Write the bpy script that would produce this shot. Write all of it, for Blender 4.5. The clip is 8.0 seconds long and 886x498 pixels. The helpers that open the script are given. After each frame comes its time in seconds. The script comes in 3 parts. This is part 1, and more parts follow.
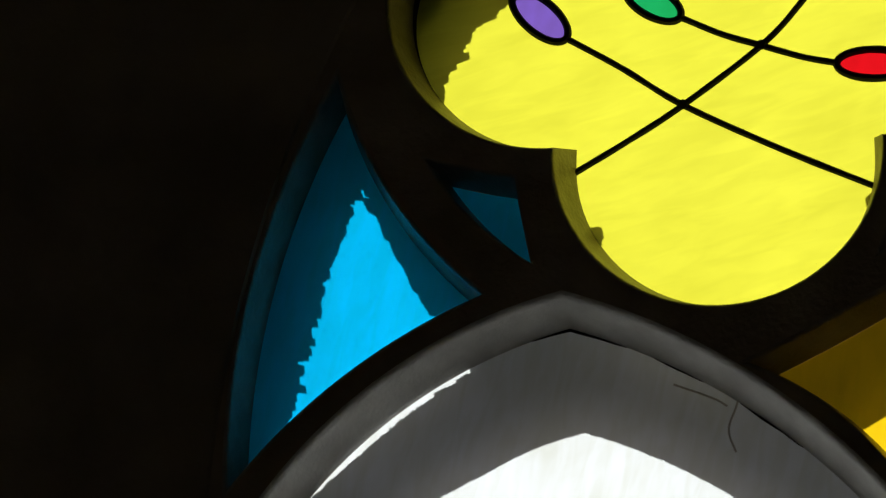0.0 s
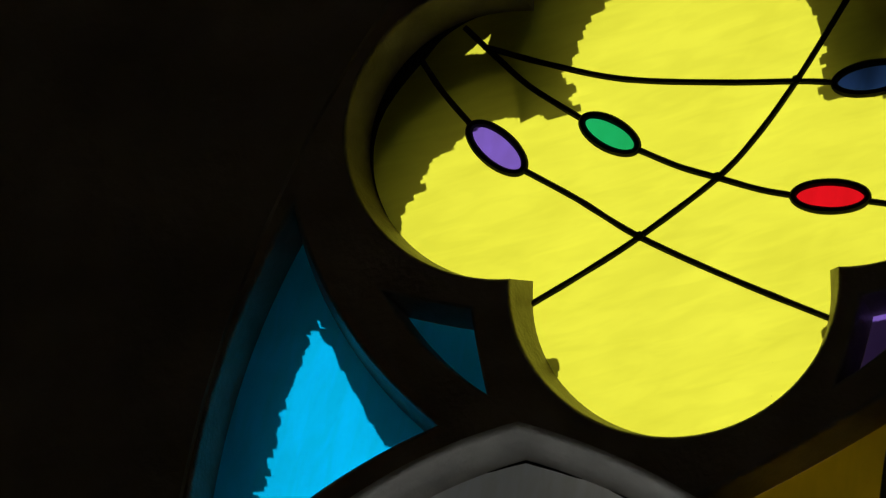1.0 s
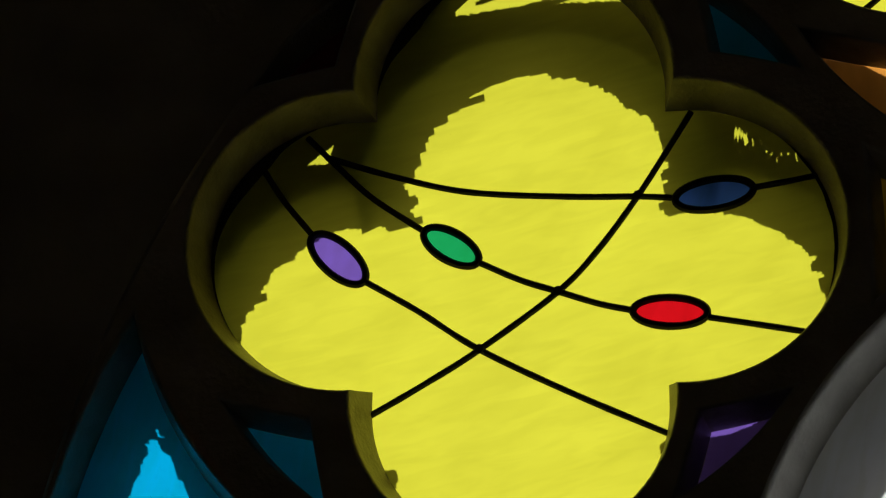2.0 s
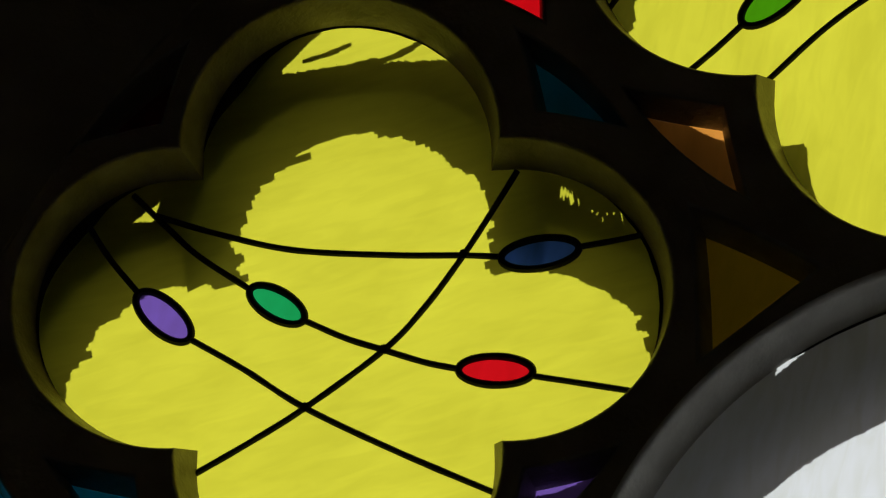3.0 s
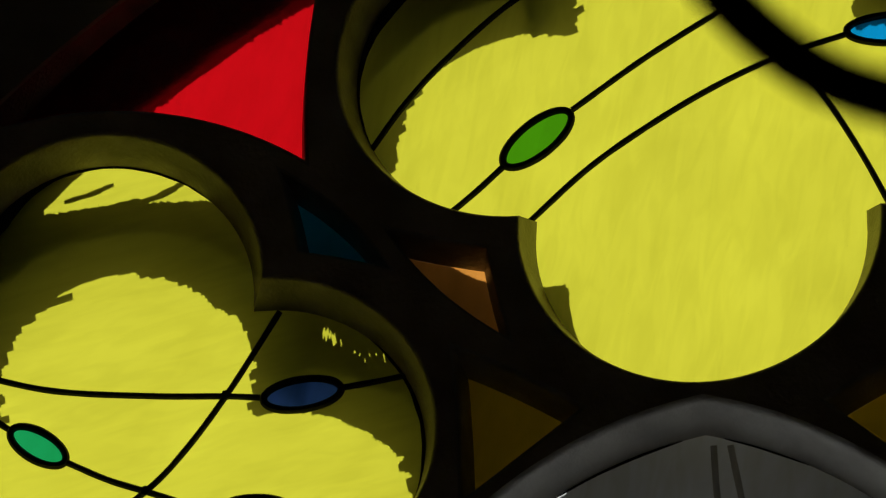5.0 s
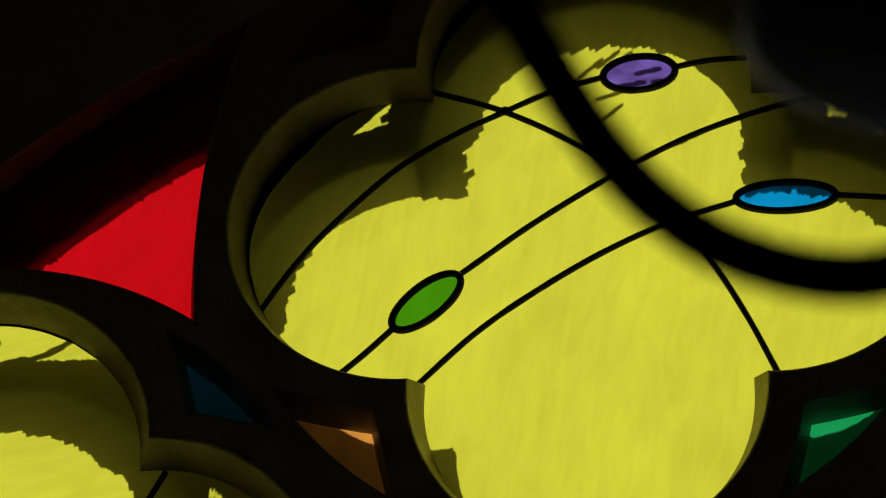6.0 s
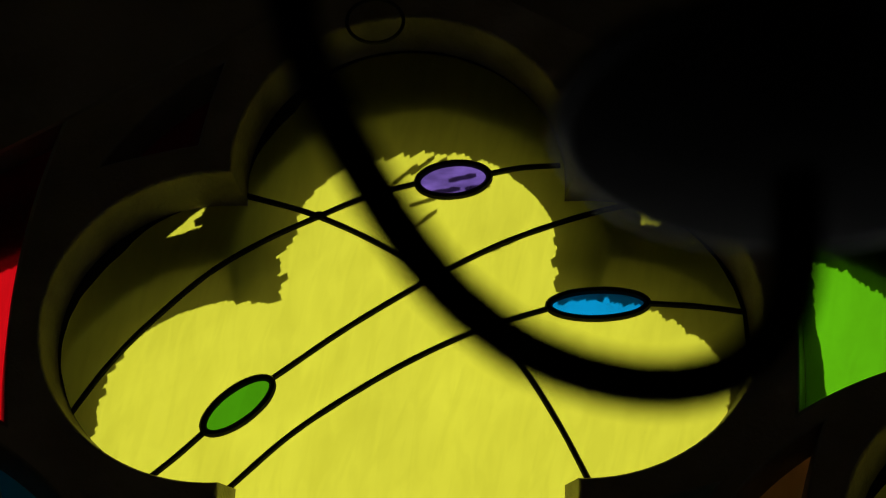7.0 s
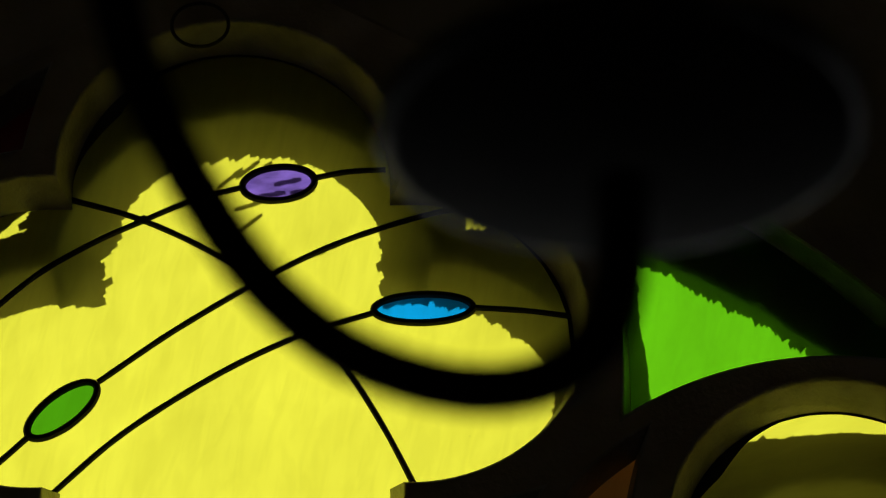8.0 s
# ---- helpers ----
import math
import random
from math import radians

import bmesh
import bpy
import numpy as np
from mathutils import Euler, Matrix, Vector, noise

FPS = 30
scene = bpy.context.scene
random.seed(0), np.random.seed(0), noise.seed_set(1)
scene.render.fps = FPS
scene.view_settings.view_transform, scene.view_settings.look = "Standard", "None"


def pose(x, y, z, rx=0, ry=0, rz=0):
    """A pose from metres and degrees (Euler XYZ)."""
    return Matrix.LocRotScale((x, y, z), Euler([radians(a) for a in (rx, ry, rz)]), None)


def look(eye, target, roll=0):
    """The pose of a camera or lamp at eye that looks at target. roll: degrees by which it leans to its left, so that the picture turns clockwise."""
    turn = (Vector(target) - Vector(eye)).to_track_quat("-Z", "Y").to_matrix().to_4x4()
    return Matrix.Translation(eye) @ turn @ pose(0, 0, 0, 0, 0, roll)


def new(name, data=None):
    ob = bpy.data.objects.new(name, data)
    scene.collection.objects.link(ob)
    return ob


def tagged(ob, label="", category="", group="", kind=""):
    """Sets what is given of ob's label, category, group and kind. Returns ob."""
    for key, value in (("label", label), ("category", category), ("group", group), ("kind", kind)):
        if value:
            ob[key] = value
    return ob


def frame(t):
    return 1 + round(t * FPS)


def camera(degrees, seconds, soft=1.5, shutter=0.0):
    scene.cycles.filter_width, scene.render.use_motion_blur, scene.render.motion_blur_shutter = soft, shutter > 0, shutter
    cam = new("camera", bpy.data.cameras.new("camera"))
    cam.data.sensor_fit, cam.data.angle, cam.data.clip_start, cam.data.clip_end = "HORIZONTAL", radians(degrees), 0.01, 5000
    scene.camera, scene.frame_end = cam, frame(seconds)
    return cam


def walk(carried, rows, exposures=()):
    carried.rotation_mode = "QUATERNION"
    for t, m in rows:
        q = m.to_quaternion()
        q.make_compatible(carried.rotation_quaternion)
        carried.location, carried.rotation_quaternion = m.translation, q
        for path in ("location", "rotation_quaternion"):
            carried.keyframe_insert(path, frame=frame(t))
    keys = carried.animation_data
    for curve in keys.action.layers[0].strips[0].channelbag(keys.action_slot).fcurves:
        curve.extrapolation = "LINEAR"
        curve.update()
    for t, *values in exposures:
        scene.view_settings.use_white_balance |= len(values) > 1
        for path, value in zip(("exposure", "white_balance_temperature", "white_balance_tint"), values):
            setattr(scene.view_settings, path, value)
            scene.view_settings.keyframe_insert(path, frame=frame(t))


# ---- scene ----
from mathutils.geometry import delaunay_2d_cdt

# A traceried church window seen from the floor of the nave, through a long lens, past the arm of a chandelier.
ZC = 4.78                       # height of the top quatrefoil's centre
EYE = (0.271, -5.719, 1.600)
cam = camera(12.0, 8.0, 1.2)
cam.data.dof.use_dof, cam.data.dof.focus_distance, cam.data.dof.aperture_fstop = True, 6.55, 6.0
PATH = [
    (0, 109.987, -3.162, 14.281),
    (0.5, 110.706, -3.109, 14.064),
    (1, 111.800, -3.180, 13.637),
    (1.5, 112.635, -3.178, 12.857),
    (2, 113.437, -3.042, 11.346),
    (2.2, 113.636, -2.880, 10.936),
    (3.3, 114.542, -2.120, 8.485),
    (3.5, 114.661, -1.995, 8.169),
    (4, 115.075, -1.671, 7.329),
    (4.2, 115.242, -1.520, 7.112),
    (5.3, 116.969, -0.870, 5.685),
    (5.5, 117.457, -0.903, 5.333),
    (6, 118.567, -0.871, 4.490),
    (6.5, 119.406, -0.597, 3.258),
    (7, 120.019, -0.217, 1.943),
    (7.5, 120.254, 0.283, 0.748),
    (8, 120.062, 0.971, -0.114),
]
walk(cam, [(t, pose(*EYE, rx, ry, rz)) for t, rx, ry, rz in PATH],
     exposures=[(0.0, 0.49), (0.5, 0.45), (1.0, 0.35), (1.5, 0.23), (2.0, 0.15), (3.5, -0.13), (4.2, -0.13), (5.5, -0.06), (6.5, -0.10), (7.0, 0.02), (7.5, 0.22), (8.0, 0.34)])

# ---- light ----
SUN = Vector((0.028, -0.14, -0.145)).normalized()     # the way that the sunlight goes
world = bpy.data.worlds.new("sky")
scene.world = world
world.use_nodes = True
wn = world.node_tree
sky = wn.nodes.new("ShaderNodeTexSky")
sky.sky_type, sky.sun_disc = "NISHITA", False
sky.sun_elevation, sky.sun_rotation = math.asin(-SUN.z), math.atan2(-SUN.x, -SUN.y)
wn.links.new(sky.outputs[0], wn.nodes["Background"].inputs[0])
wn.nodes["Background"].inputs[1].default_value = 0.040
sky.dust_density = 4.0
sun = new("sun", bpy.data.lights.new("sun", "SUN"))
sun.data.energy, sun.data.angle, sun.data.color = 4.8, radians(0.5), (1.0, 0.985, 0.95)
sun.matrix_world = look((-3, 8, 14), Vector((-3, 8, 14)) + SUN)


# ---- materials ----
def nodes_of(name):
    m = bpy.data.materials.new(name)
    m.use_nodes = True
    return m, m.node_tree.nodes, m.node_tree.links, m.node_tree.nodes["Principled BSDF"]


def mixed(n, l, scale, low, high, detail=6.0, at=(0.35, 0.65), stretch=(1, 1, 1), turn=0.0, wave=0.0):
    """Noise in object space between two colours."""
    co, mp = n.new("ShaderNodeTexCoord"), n.new("ShaderNodeMapping")
    mp.vector_type = "TEXTURE"
    mp.inputs["Scale"].default_value, mp.inputs["Rotation"].default_value = [1.0 / v for v in stretch], (0, radians(turn), 0)
    l.new(co.outputs["Object"], mp.inputs["Vector"])
    t, r = n.new("ShaderNodeTexNoise"), n.new("ShaderNodeValToRGB")
    t.inputs["Scale"].default_value, t.inputs["Detail"].default_value, t.inputs["Distortion"].default_value = scale, detail, wave
    l.new(mp.outputs[0], t.inputs["Vector"])
    r.color_ramp.elements[0].position, r.color_ramp.elements[1].position = at
    r.color_ramp.elements[0].color, r.color_ramp.elements[1].color = (*low, 1), (*high, 1)
    l.new(t.outputs["Fac"], r.inputs[0])
    return r.outputs[0], t.outputs["Fac"]


def times(n, l, a, b):
    m = n.new("ShaderNodeMix")
    m.data_type, m.blend_type = "RGBA", "MULTIPLY"
    m.inputs["Factor"].default_value = 1.0
    l.new(a, m.inputs["A"]), l.new(b, m.inputs["B"])
    return m.outputs["Result"]


def bumped(n, l, b, height, strength, distance):
    u = n.new("ShaderNodeBump")
    u.inputs["Strength"].default_value, u.inputs["Distance"].default_value = strength, distance
    l.new(height, u.inputs["Height"]), l.new(u.outputs[0], b.inputs["Normal"])


def solid(name, low, high, scale=12.0, rough=0.8, metal=0.0, grain=0.4, wear=(0.75, 0.75, 0.75), at=(0.35, 0.65)):
    m, n, l, b = nodes_of(name)
    c, h = mixed(n, l, scale, low, high, at=at)
    c2, _ = mixed(n, l, scale * 0.15, wear, (1, 1, 1), 3.0)
    _, fine_h = mixed(n, l, scale * 9, (0, 0, 0), (1, 1, 1), 4.0)
    add = n.new("ShaderNodeMath")
    add.operation, add.inputs[1].default_value = "MULTIPLY_ADD", 2.5
    l.new(h, add.inputs[0]), l.new(fine_h, add.inputs[2])
    h2 = add.outputs[0]
    l.new(times(n, l, c, c2), b.inputs["Base Color"])
    b.inputs["Roughness"].default_value, b.inputs["Metallic"].default_value = rough, metal
    bumped(n, l, b, h2, grain, 0.004)
    return m


def glass(name, colour, streak=0.10, gloss=0.06, scale=9.0, stretch=(1.0, 1.0, 0.35), grime=0.96, turn=0.0, scatter=0.22):
    """Obscured glass: it scatters the daylight that falls on its outer side, with faint streaks and seeds."""
    m, n, l, b = nodes_of(name)
    n.remove(b)
    low = tuple(c * (1 - streak) for c in colour)
    c, h = mixed(n, l, scale, low, colour, 5.0, (0.3, 0.7), stretch, turn, 0.6 if turn else 0.0)
    c2, _ = mixed(n, l, 42.0, (0.93, 0.93, 0.89), (1, 1, 1), 2.0, (0.36, 0.62), (1.0, 1.0, 0.22), turn + 11.0, 0.8)
    c4, _ = mixed(n, l, 7.0, (0.93, 0.925, 0.88), (1, 1, 1), 4.0, (0.32, 0.66), (1.0, 1.0, 0.55), 50.0, 1.2)
    c2 = times(n, l, c2, c4)
    c5, _ = mixed(n, l, 17.0, (1, 1, 1), (grime, grime, grime * 0.98), 3.0, (0.60, 0.70), (1.0, 1.0, 0.14), turn + 3.0, 0.3)
    c2 = times(n, l, c2, c5)
    c3, _ = mixed(n, l, 230.0, (0.45, 0.45, 0.42), (1, 1, 1), 1.0, (0.155, 0.185))
    tr = n.new("ShaderNodeBsdfTranslucent")
    body = times(n, l, times(n, l, c, c2), c3)
    l.new(body, tr.inputs["Color"])
    df, half = n.new("ShaderNodeBsdfDiffuse"), n.new("ShaderNodeMixShader")      # what it throws back on either side
    l.new(body, df.inputs["Color"])
    half.inputs[0].default_value = scatter
    l.new(tr.outputs[0], half.inputs[1]), l.new(df.outputs[0], half.inputs[2])
    gl = n.new("ShaderNodeBsdfGlossy")
    gl.inputs["Roughness"].default_value = 0.12
    mx = n.new("ShaderNodeMixShader")
    mx.inputs[0].default_value = gloss
    l.new(half.outputs[0], mx.inputs[1]), l.new(gl.outputs[0], mx.inputs[2])
    l.new(mx.outputs[0], n["Material Output"].inputs["Surface"])
    return m


def clear(name):
    m, n, l, b = nodes_of(name)
    n.remove(b)
    t = n.new("ShaderNodeBsdfTransparent")
    t.inputs["Color"].default_value = (0.97, 0.97, 0.97, 1)
    l.new(t.outputs[0], n["Material Output"].inputs["Surface"])
    return m


STONE = solid("painted stone", (0.23, 0.205, 0.175), (0.37, 0.335, 0.295), 16.0, 0.5, 0.0, 0.55, (0.68, 0.66, 0.63))
WHITED = solid("limewashed stone", (0.52, 0.50, 0.47), (0.68, 0.66, 0.62), 16.0, 0.6, 0.0, 0.4, (0.80, 0.79, 0.77))
TRACERY = solid("pale brown stone", (0.28, 0.22, 0.165), (0.40, 0.33, 0.26), 11.0, 0.75, 0.0, 0.4, (0.72, 0.70, 0.67))
PLASTER = solid("wall plaster", (0.27, 0.22, 0.175), (0.38, 0.32, 0.26), 5.0, 0.9)
# For the unseen walls and ceiling: paled to bounce light onto the tracery.
BOUNCE_WALL = solid("pale bounce wall", (0.42, 0.37, 0.31), (0.56, 0.50, 0.43), 3.0, 0.9)
RENDERED = solid("outer stone", (0.34, 0.32, 0.29), (0.48, 0.45, 0.40), 9.0, 0.9)
LEAD = solid("lead", (0.012, 0.012, 0.012), (0.03, 0.028, 0.026), 40.0, 0.7, 0.0, 0.3)
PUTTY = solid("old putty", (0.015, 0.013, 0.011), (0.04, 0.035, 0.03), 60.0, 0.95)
BRONZE = solid("dark bronze", (0.004, 0.0035, 0.003), (0.010, 0.008, 0.006), 25.0, 0.8)
BRONZE.node_tree.nodes["Principled BSDF"].inputs["Specular IOR Level"].default_value = 0.04
POLISHED = solid("worn bronze", (0.004, 0.004, 0.004), (0.07, 0.07, 0.075), 9.0, 0.35, 0.9, at=(0.50, 0.62))
IRON = solid("black iron", (0.01, 0.01, 0.01), (0.025, 0.022, 0.02), 40.0, 0.6)
# The unseen floor is pale for the same bounce.
FLOOR = solid("floor stone", (0.38, 0.33, 0.28), (0.54, 0.48, 0.42), 3.0, 0.6)
# Unseen ground, kept pale so that it bounces sunlight up to the glass.
GROUND = solid("pale bounce ground", (0.20, 0.18, 0.15), (0.34, 0.31, 0.27), 0.8, 0.95)
OUTER = clear("outer face of the glass")
YELLOW = glass("yellow glass", (0.84, 0.84, 0.060))
SWIRLED = glass("swirled yellow glass", (0.84, 0.84, 0.060), 0.08, turn=65.0)
BLUE = glass("sky blue glass", (0.001, 0.50, 0.97), 0.15)
TEAL = glass("teal glass", (0.001, 0.22, 0.40), 0.2)
RED = glass("red glass", (0.60, 0.0035, 0.008), 0.05, scatter=0.04)
WINE = glass("dark wine red glass", (0.22, 0.003, 0.008), 0.2)
GREEN = glass("grass green glass", (0.108, 0.455, 0.005), 0.12, scatter=0.04)
AMBER = glass("amber glass", (1.0, 0.66, 0.01), 0.2)
ORANGE = glass("orange glass", (0.95, 0.40, 0.07), 0.25)
PURPLE = glass("purple glass", (0.20, 0.11, 0.55), 0.15)
SMOKED = glass("streaked purple glass", (0.24, 0.14, 0.62), 0.72, 0.06, 16.0, (1.0, 1.0, 3.2))
EMERALD = glass("emerald glass", (0.012, 0.42, 0.12), 0.1)
LEAF = glass("leaf green glass", (0.07, 0.34, 0.004), 0.1)
JEWELRED = glass("ruby glass", (0.72, 0.006, 0.012), 0.05)
NAVY = glass("deep blue glass", (0.10, 0.30, 0.95), 0.1)
CYAN = glass("cyan glass", (0.003, 0.36, 0.80), 0.15)
WHITE = glass("white obscured glass", (0.88, 0.94, 1.0), 0.04, grime=0.96, scatter=0.22)
STAIN = glass("stained glass film", (0.62, 0.60, 0.56), 0.4)


# ---- outlines in the plane of the window: x and height over ZC, run anticlockwise ----
def arc(cx, cz, r, a0, a1, n):
    return [(cx + r * math.cos(radians(a0 + (a1 - a0) * k / n)), cz + r * math.sin(radians(a0 + (a1 - a0) * k / n))) for k in range(n + 1)]


def bend(p, m, q, n):
    """Points from p to q, without q, on the arc through m."""
    (ax, az), (bx, bz), (cx, cz) = p, m, q
    d = 2 * (ax * (bz - cz) + bx * (cz - az) + cx * (az - bz))
    if abs(d) < 1e-5:
        return [(ax + (cx - ax) * k / n, az + (cz - az) * k / n) for k in range(n)]
    A, B, C = ax * ax + az * az, bx * bx + bz * bz, cx * cx + cz * cz
    ux, uz = (A * (bz - cz) + B * (cz - az) + C * (az - bz)) / d, (A * (cx - bx) + B * (ax - cx) + C * (bx - ax)) / d
    r = math.hypot(ax - ux, az - uz)
    a0, am, a1 = (math.atan2(z - uz, x - ux) for x, z in (p, m, q))
    turn = 2 * math.pi
    up = (a1 - a0) % turn
    sweep = up if (am - a0) % turn <= up else up - turn
    return [(ux + r * math.cos(a0 + sweep * k / n), uz + r * math.sin(a0 + sweep * k / n)) for k in range(n)]


def anticlockwise(pts):
    area = sum(a[0] * b[1] - b[0] * a[1] for a, b in zip(pts, pts[1:] + pts[:1]))
    return pts if area > 0 else pts[::-1]


def closed(*pm, n=28):
    """An outline from corner, point between, corner, point between ..."""
    pts = []
    for k in range(0, len(pm), 2):
        pts += bend(pm[k], pm[k + 1], pm[(k + 2) % len(pm)], n)
    return anticlockwise(pts)


def mirror(pts):
    return anticlockwise([(-x, z) for x, z in pts])


def even(pts, step):
    """The same outline with corners kept and long edges cut."""
    out = []
    for a, b in zip(pts, pts[1:] + pts[:1]):
        n = max(1, round(math.dist(a, b) / step))
        out += [(a[0] + (b[0] - a[0]) * k / n, a[1] + (b[1] - a[1]) * k / n) for k in range(n)]
    return out


def offset(pts, d):
    """Grow (+) or shrink (-) an anticlockwise outline by d, or by a list of d."""
    p = np.array(pts)
    e = np.roll(p, -1, 0) - p
    e /= np.linalg.norm(e, axis=1)[:, None]
    nrm = np.stack([e[:, 1], -e[:, 0]], 1)
    m = nrm + np.roll(nrm, 1, 0)
    m /= np.maximum((m * m).sum(1), 0.5)[:, None] / 2
    return [tuple(v) for v in p + m * np.reshape(d, (-1, 1))]


def quatrefoil(cx, cz, c, r, skew):
    """Four foils of radius r, their centres c from the middle, meeting in cusps on the diagonals."""
    m = (c + math.sqrt(2 * r * r - c * c)) / 2
    more = math.degrees(math.atan2(c - m, m))
    pts = []
    for k in range(4):
        pts += arc(cx + c * math.cos(math.pi / 2 * k), cz + c * math.sin(math.pi / 2 * k), r, 90 * k - 90 - more, 90 * k + 90 + more, 46)[:-1]
    return anticlockwise([(x + skew * (z - cz), z) for x, z in pts])


def corner_piece(cx, cz, k, sx, sz):
    """The small three-sided light between two foils and the round that holds them."""
    f = lambda x, z: (cx + sx * x * k, cz + sz * z * k)
    return closed(f(0.432, 0.262), f(0.362, 0.281), f(0.295, 0.295), f(0.281, 0.362), f(0.262, 0.432), f(0.357, 0.357), n=14)


def crossing(c0, r0, c1, r1):
    d = math.dist(c0, c1)
    a = (r0 * r0 - r1 * r1 + d * d) / (2 * d)
    h = math.sqrt(r0 * r0 - a * a)
    ex, ez = (c1[0] - c0[0]) / d, (c1[1] - c0[1]) / d
    q = [(c0[0] + a * ex - s * h * ez, c0[1] + a * ez + s * h * ex) for s in (-1, 1)]
    return max(q, key=lambda v: v[1])


def lancet(cl, rl, cr, rr, x0, x1, sill):
    """A pointed light: the left arc round cl, the right arc round cr, upright jambs at x0 and x1."""
    top = crossing(cl, rl, cr, rr)
    zl, zr = cl[1] + math.sqrt(rl ** 2 - (x0 - cl[0]) ** 2), cr[1] + math.sqrt(rr ** 2 - (x1 - cr[0]) ** 2)
    al, at = (math.degrees(math.atan2(z - cl[1], x - cl[0])) for x, z in ((x0, zl), top))
    bt, br = (math.degrees(math.atan2(z - cr[1], x - cr[0])) for x, z in (top, (x1, zr)))
    pts = arc(*cl, rl, al, at, 40)[:-1] + arc(*cr, rr, bt, br, 40) + [(x1, sill), (x0, sill)]
    return anticlockwise(pts)


SILL = -2.95
Q1, Q2, Q3 = (-0.909, -0.620, 0.2590, 0.2475, -0.045), (0.0, -0.002, 0.2877, 0.2739, 0.010), (0.909, -0.620, 0.2590, 0.2475, 0.045)
SIDE = lancet((-0.942, -1.830), 0.742, (-1.432, -2.132), 1.068, -1.565, -0.615, SILL)
MIDDLE = lancet((0.138, -1.263), 0.679, (-0.138, -1.263), 0.679, -0.535, 0.535, SILL)
TALL = closed((-1.492, -0.742), (-1.396, -0.939), (-1.247, -1.099), (-1.431, -1.204), (-1.618, -1.392), (-1.600, -1.060))
UPPER = closed((-1.140, -0.105), (-0.766, -0.092), (-0.612, -0.166), (-0.607, 0.100), (-0.540, 0.389), (-0.835, 0.204))
INNER = closed((-0.372, -0.500), (-0.278, -0.546), (-0.185, -0.602), (-0.270, -0.672), (-0.356, -0.742), (-0.361, -0.620))
LOWER = closed((-0.835, -1.218), (-0.700, -1.148), (-0.560, -1.065), (-0.580, -1.200), (-0.592, -1.430), (-0.715, -1.287))
ARCH = arc(0.3986, -1.447, 2.045, 180, 120.6, 60)      # the left half of the great arch
GREAT = anticlockwise(ARCH + [(0.0, 0.69)] + [(-x, z) for x, z in ARCH[::-1]] + [(1.6464, SILL - 0.1), (-1.6464, SILL - 0.1)])


# ---- mesh helpers ----
def part(name, bm, material, parent=None, label="", smooth=True):
    me = bpy.data.meshes.new(name)
    bm.normal_update()
    bm.to_mesh(me)
    bm.free()
    for m in (material if isinstance(material, (list, tuple)) else [material]):
        me.materials.append(m)
    if smooth:
        me.shade_smooth()
        me.set_sharp_from_angle(angle=radians(40))
    ob = new(name, me)
    ob.parent = parent
    return tagged(ob, label)


def thing(name, label, category, kind="", group="", at=(0, 0, 0)):
    ob = new(name)
    ob.location = at
    return tagged(ob, label, category, group, kind)


def loft(bm, rings, y_of=None, flip=False, mat=0):
    """Skin between closed rings of (outline, y); the outlines have the same number of points."""
    made = []
    for pts, y in rings:
        made.append([bm.verts.new((x, y if not callable(y) else y(k), ZC + z)) for k, (x, z) in enumerate(pts)])
    for a, b in zip(made, made[1:]):
        n = len(a)
        for k in range(n):
            q = (a[k], a[(k + 1) % n], b[(k + 1) % n], b[k])
            bm.faces.new(q if not flip else q[::-1]).material_index = mat


def inside(poly, pts):
    p, q = np.array(poly), np.array(pts)
    x0, z0 = p.T
    x1, z1 = np.roll(p, -1, 0).T
    hit = np.zeros(len(q), bool)
    for s in range(0, len(q), 2000):
        x, z = q[s:s + 2000, 0][:, None], q[s:s + 2000, 1][:, None]
        cross = (z0 > z) != (z1 > z)
        with np.errstate(divide="ignore", invalid="ignore"):
            at = x0 + (z - z0) * (x1 - x0) / np.where(z1 == z0, 1e-12, z1 - z0)
        hit[s:s + 2000] = (cross & (x < at)).sum(1) % 2 == 1
    return hit


def sheet(bm, outer, holes, y, front=True, mat=0):
    """A flat face in the window's plane with holes in it."""
    loops = [outer] + holes
    verts, edges = [], []
    for lp in loops:
        s = len(verts)
        verts += [Vector(v) for v in lp]
        edges += [(s + k, s + (k + 1) % len(lp)) for k in range(len(lp))]
    v2, _, f2, *_ = delaunay_2d_cdt(verts, edges, [], 0, 1e-6)
    mid = [sum((v2[k] for k in f), Vector((0, 0))) / len(f) for f in f2]
    mid = [(m.x, m.y) for m in mid]
    keep = inside(outer, mid)
    spot = np.array(mid)
    for h in holes:
        hp = np.array(h)
        near = np.nonzero(((spot > hp.min(0)) & (spot < hp.max(0))).all(1) & keep)[0]
        if len(near):
            keep[near] &= ~inside(h, spot[near])
    vs = [bm.verts.new((v.x, y, ZC + v.y)) for v in v2]
    for f, k in zip(f2, keep):
        if k:
            a, b, c = (v2[i] for i in f)
            ccw = (b - a).cross(c - a) > 0
            f = [vs[i] for i in f]
            try:
                bm.faces.new(f if ccw == front else f[::-1]).material_index = mat
            except ValueError:
                pass
    for v in [v for v in vs if not v.link_faces]:
        bm.verts.remove(v)


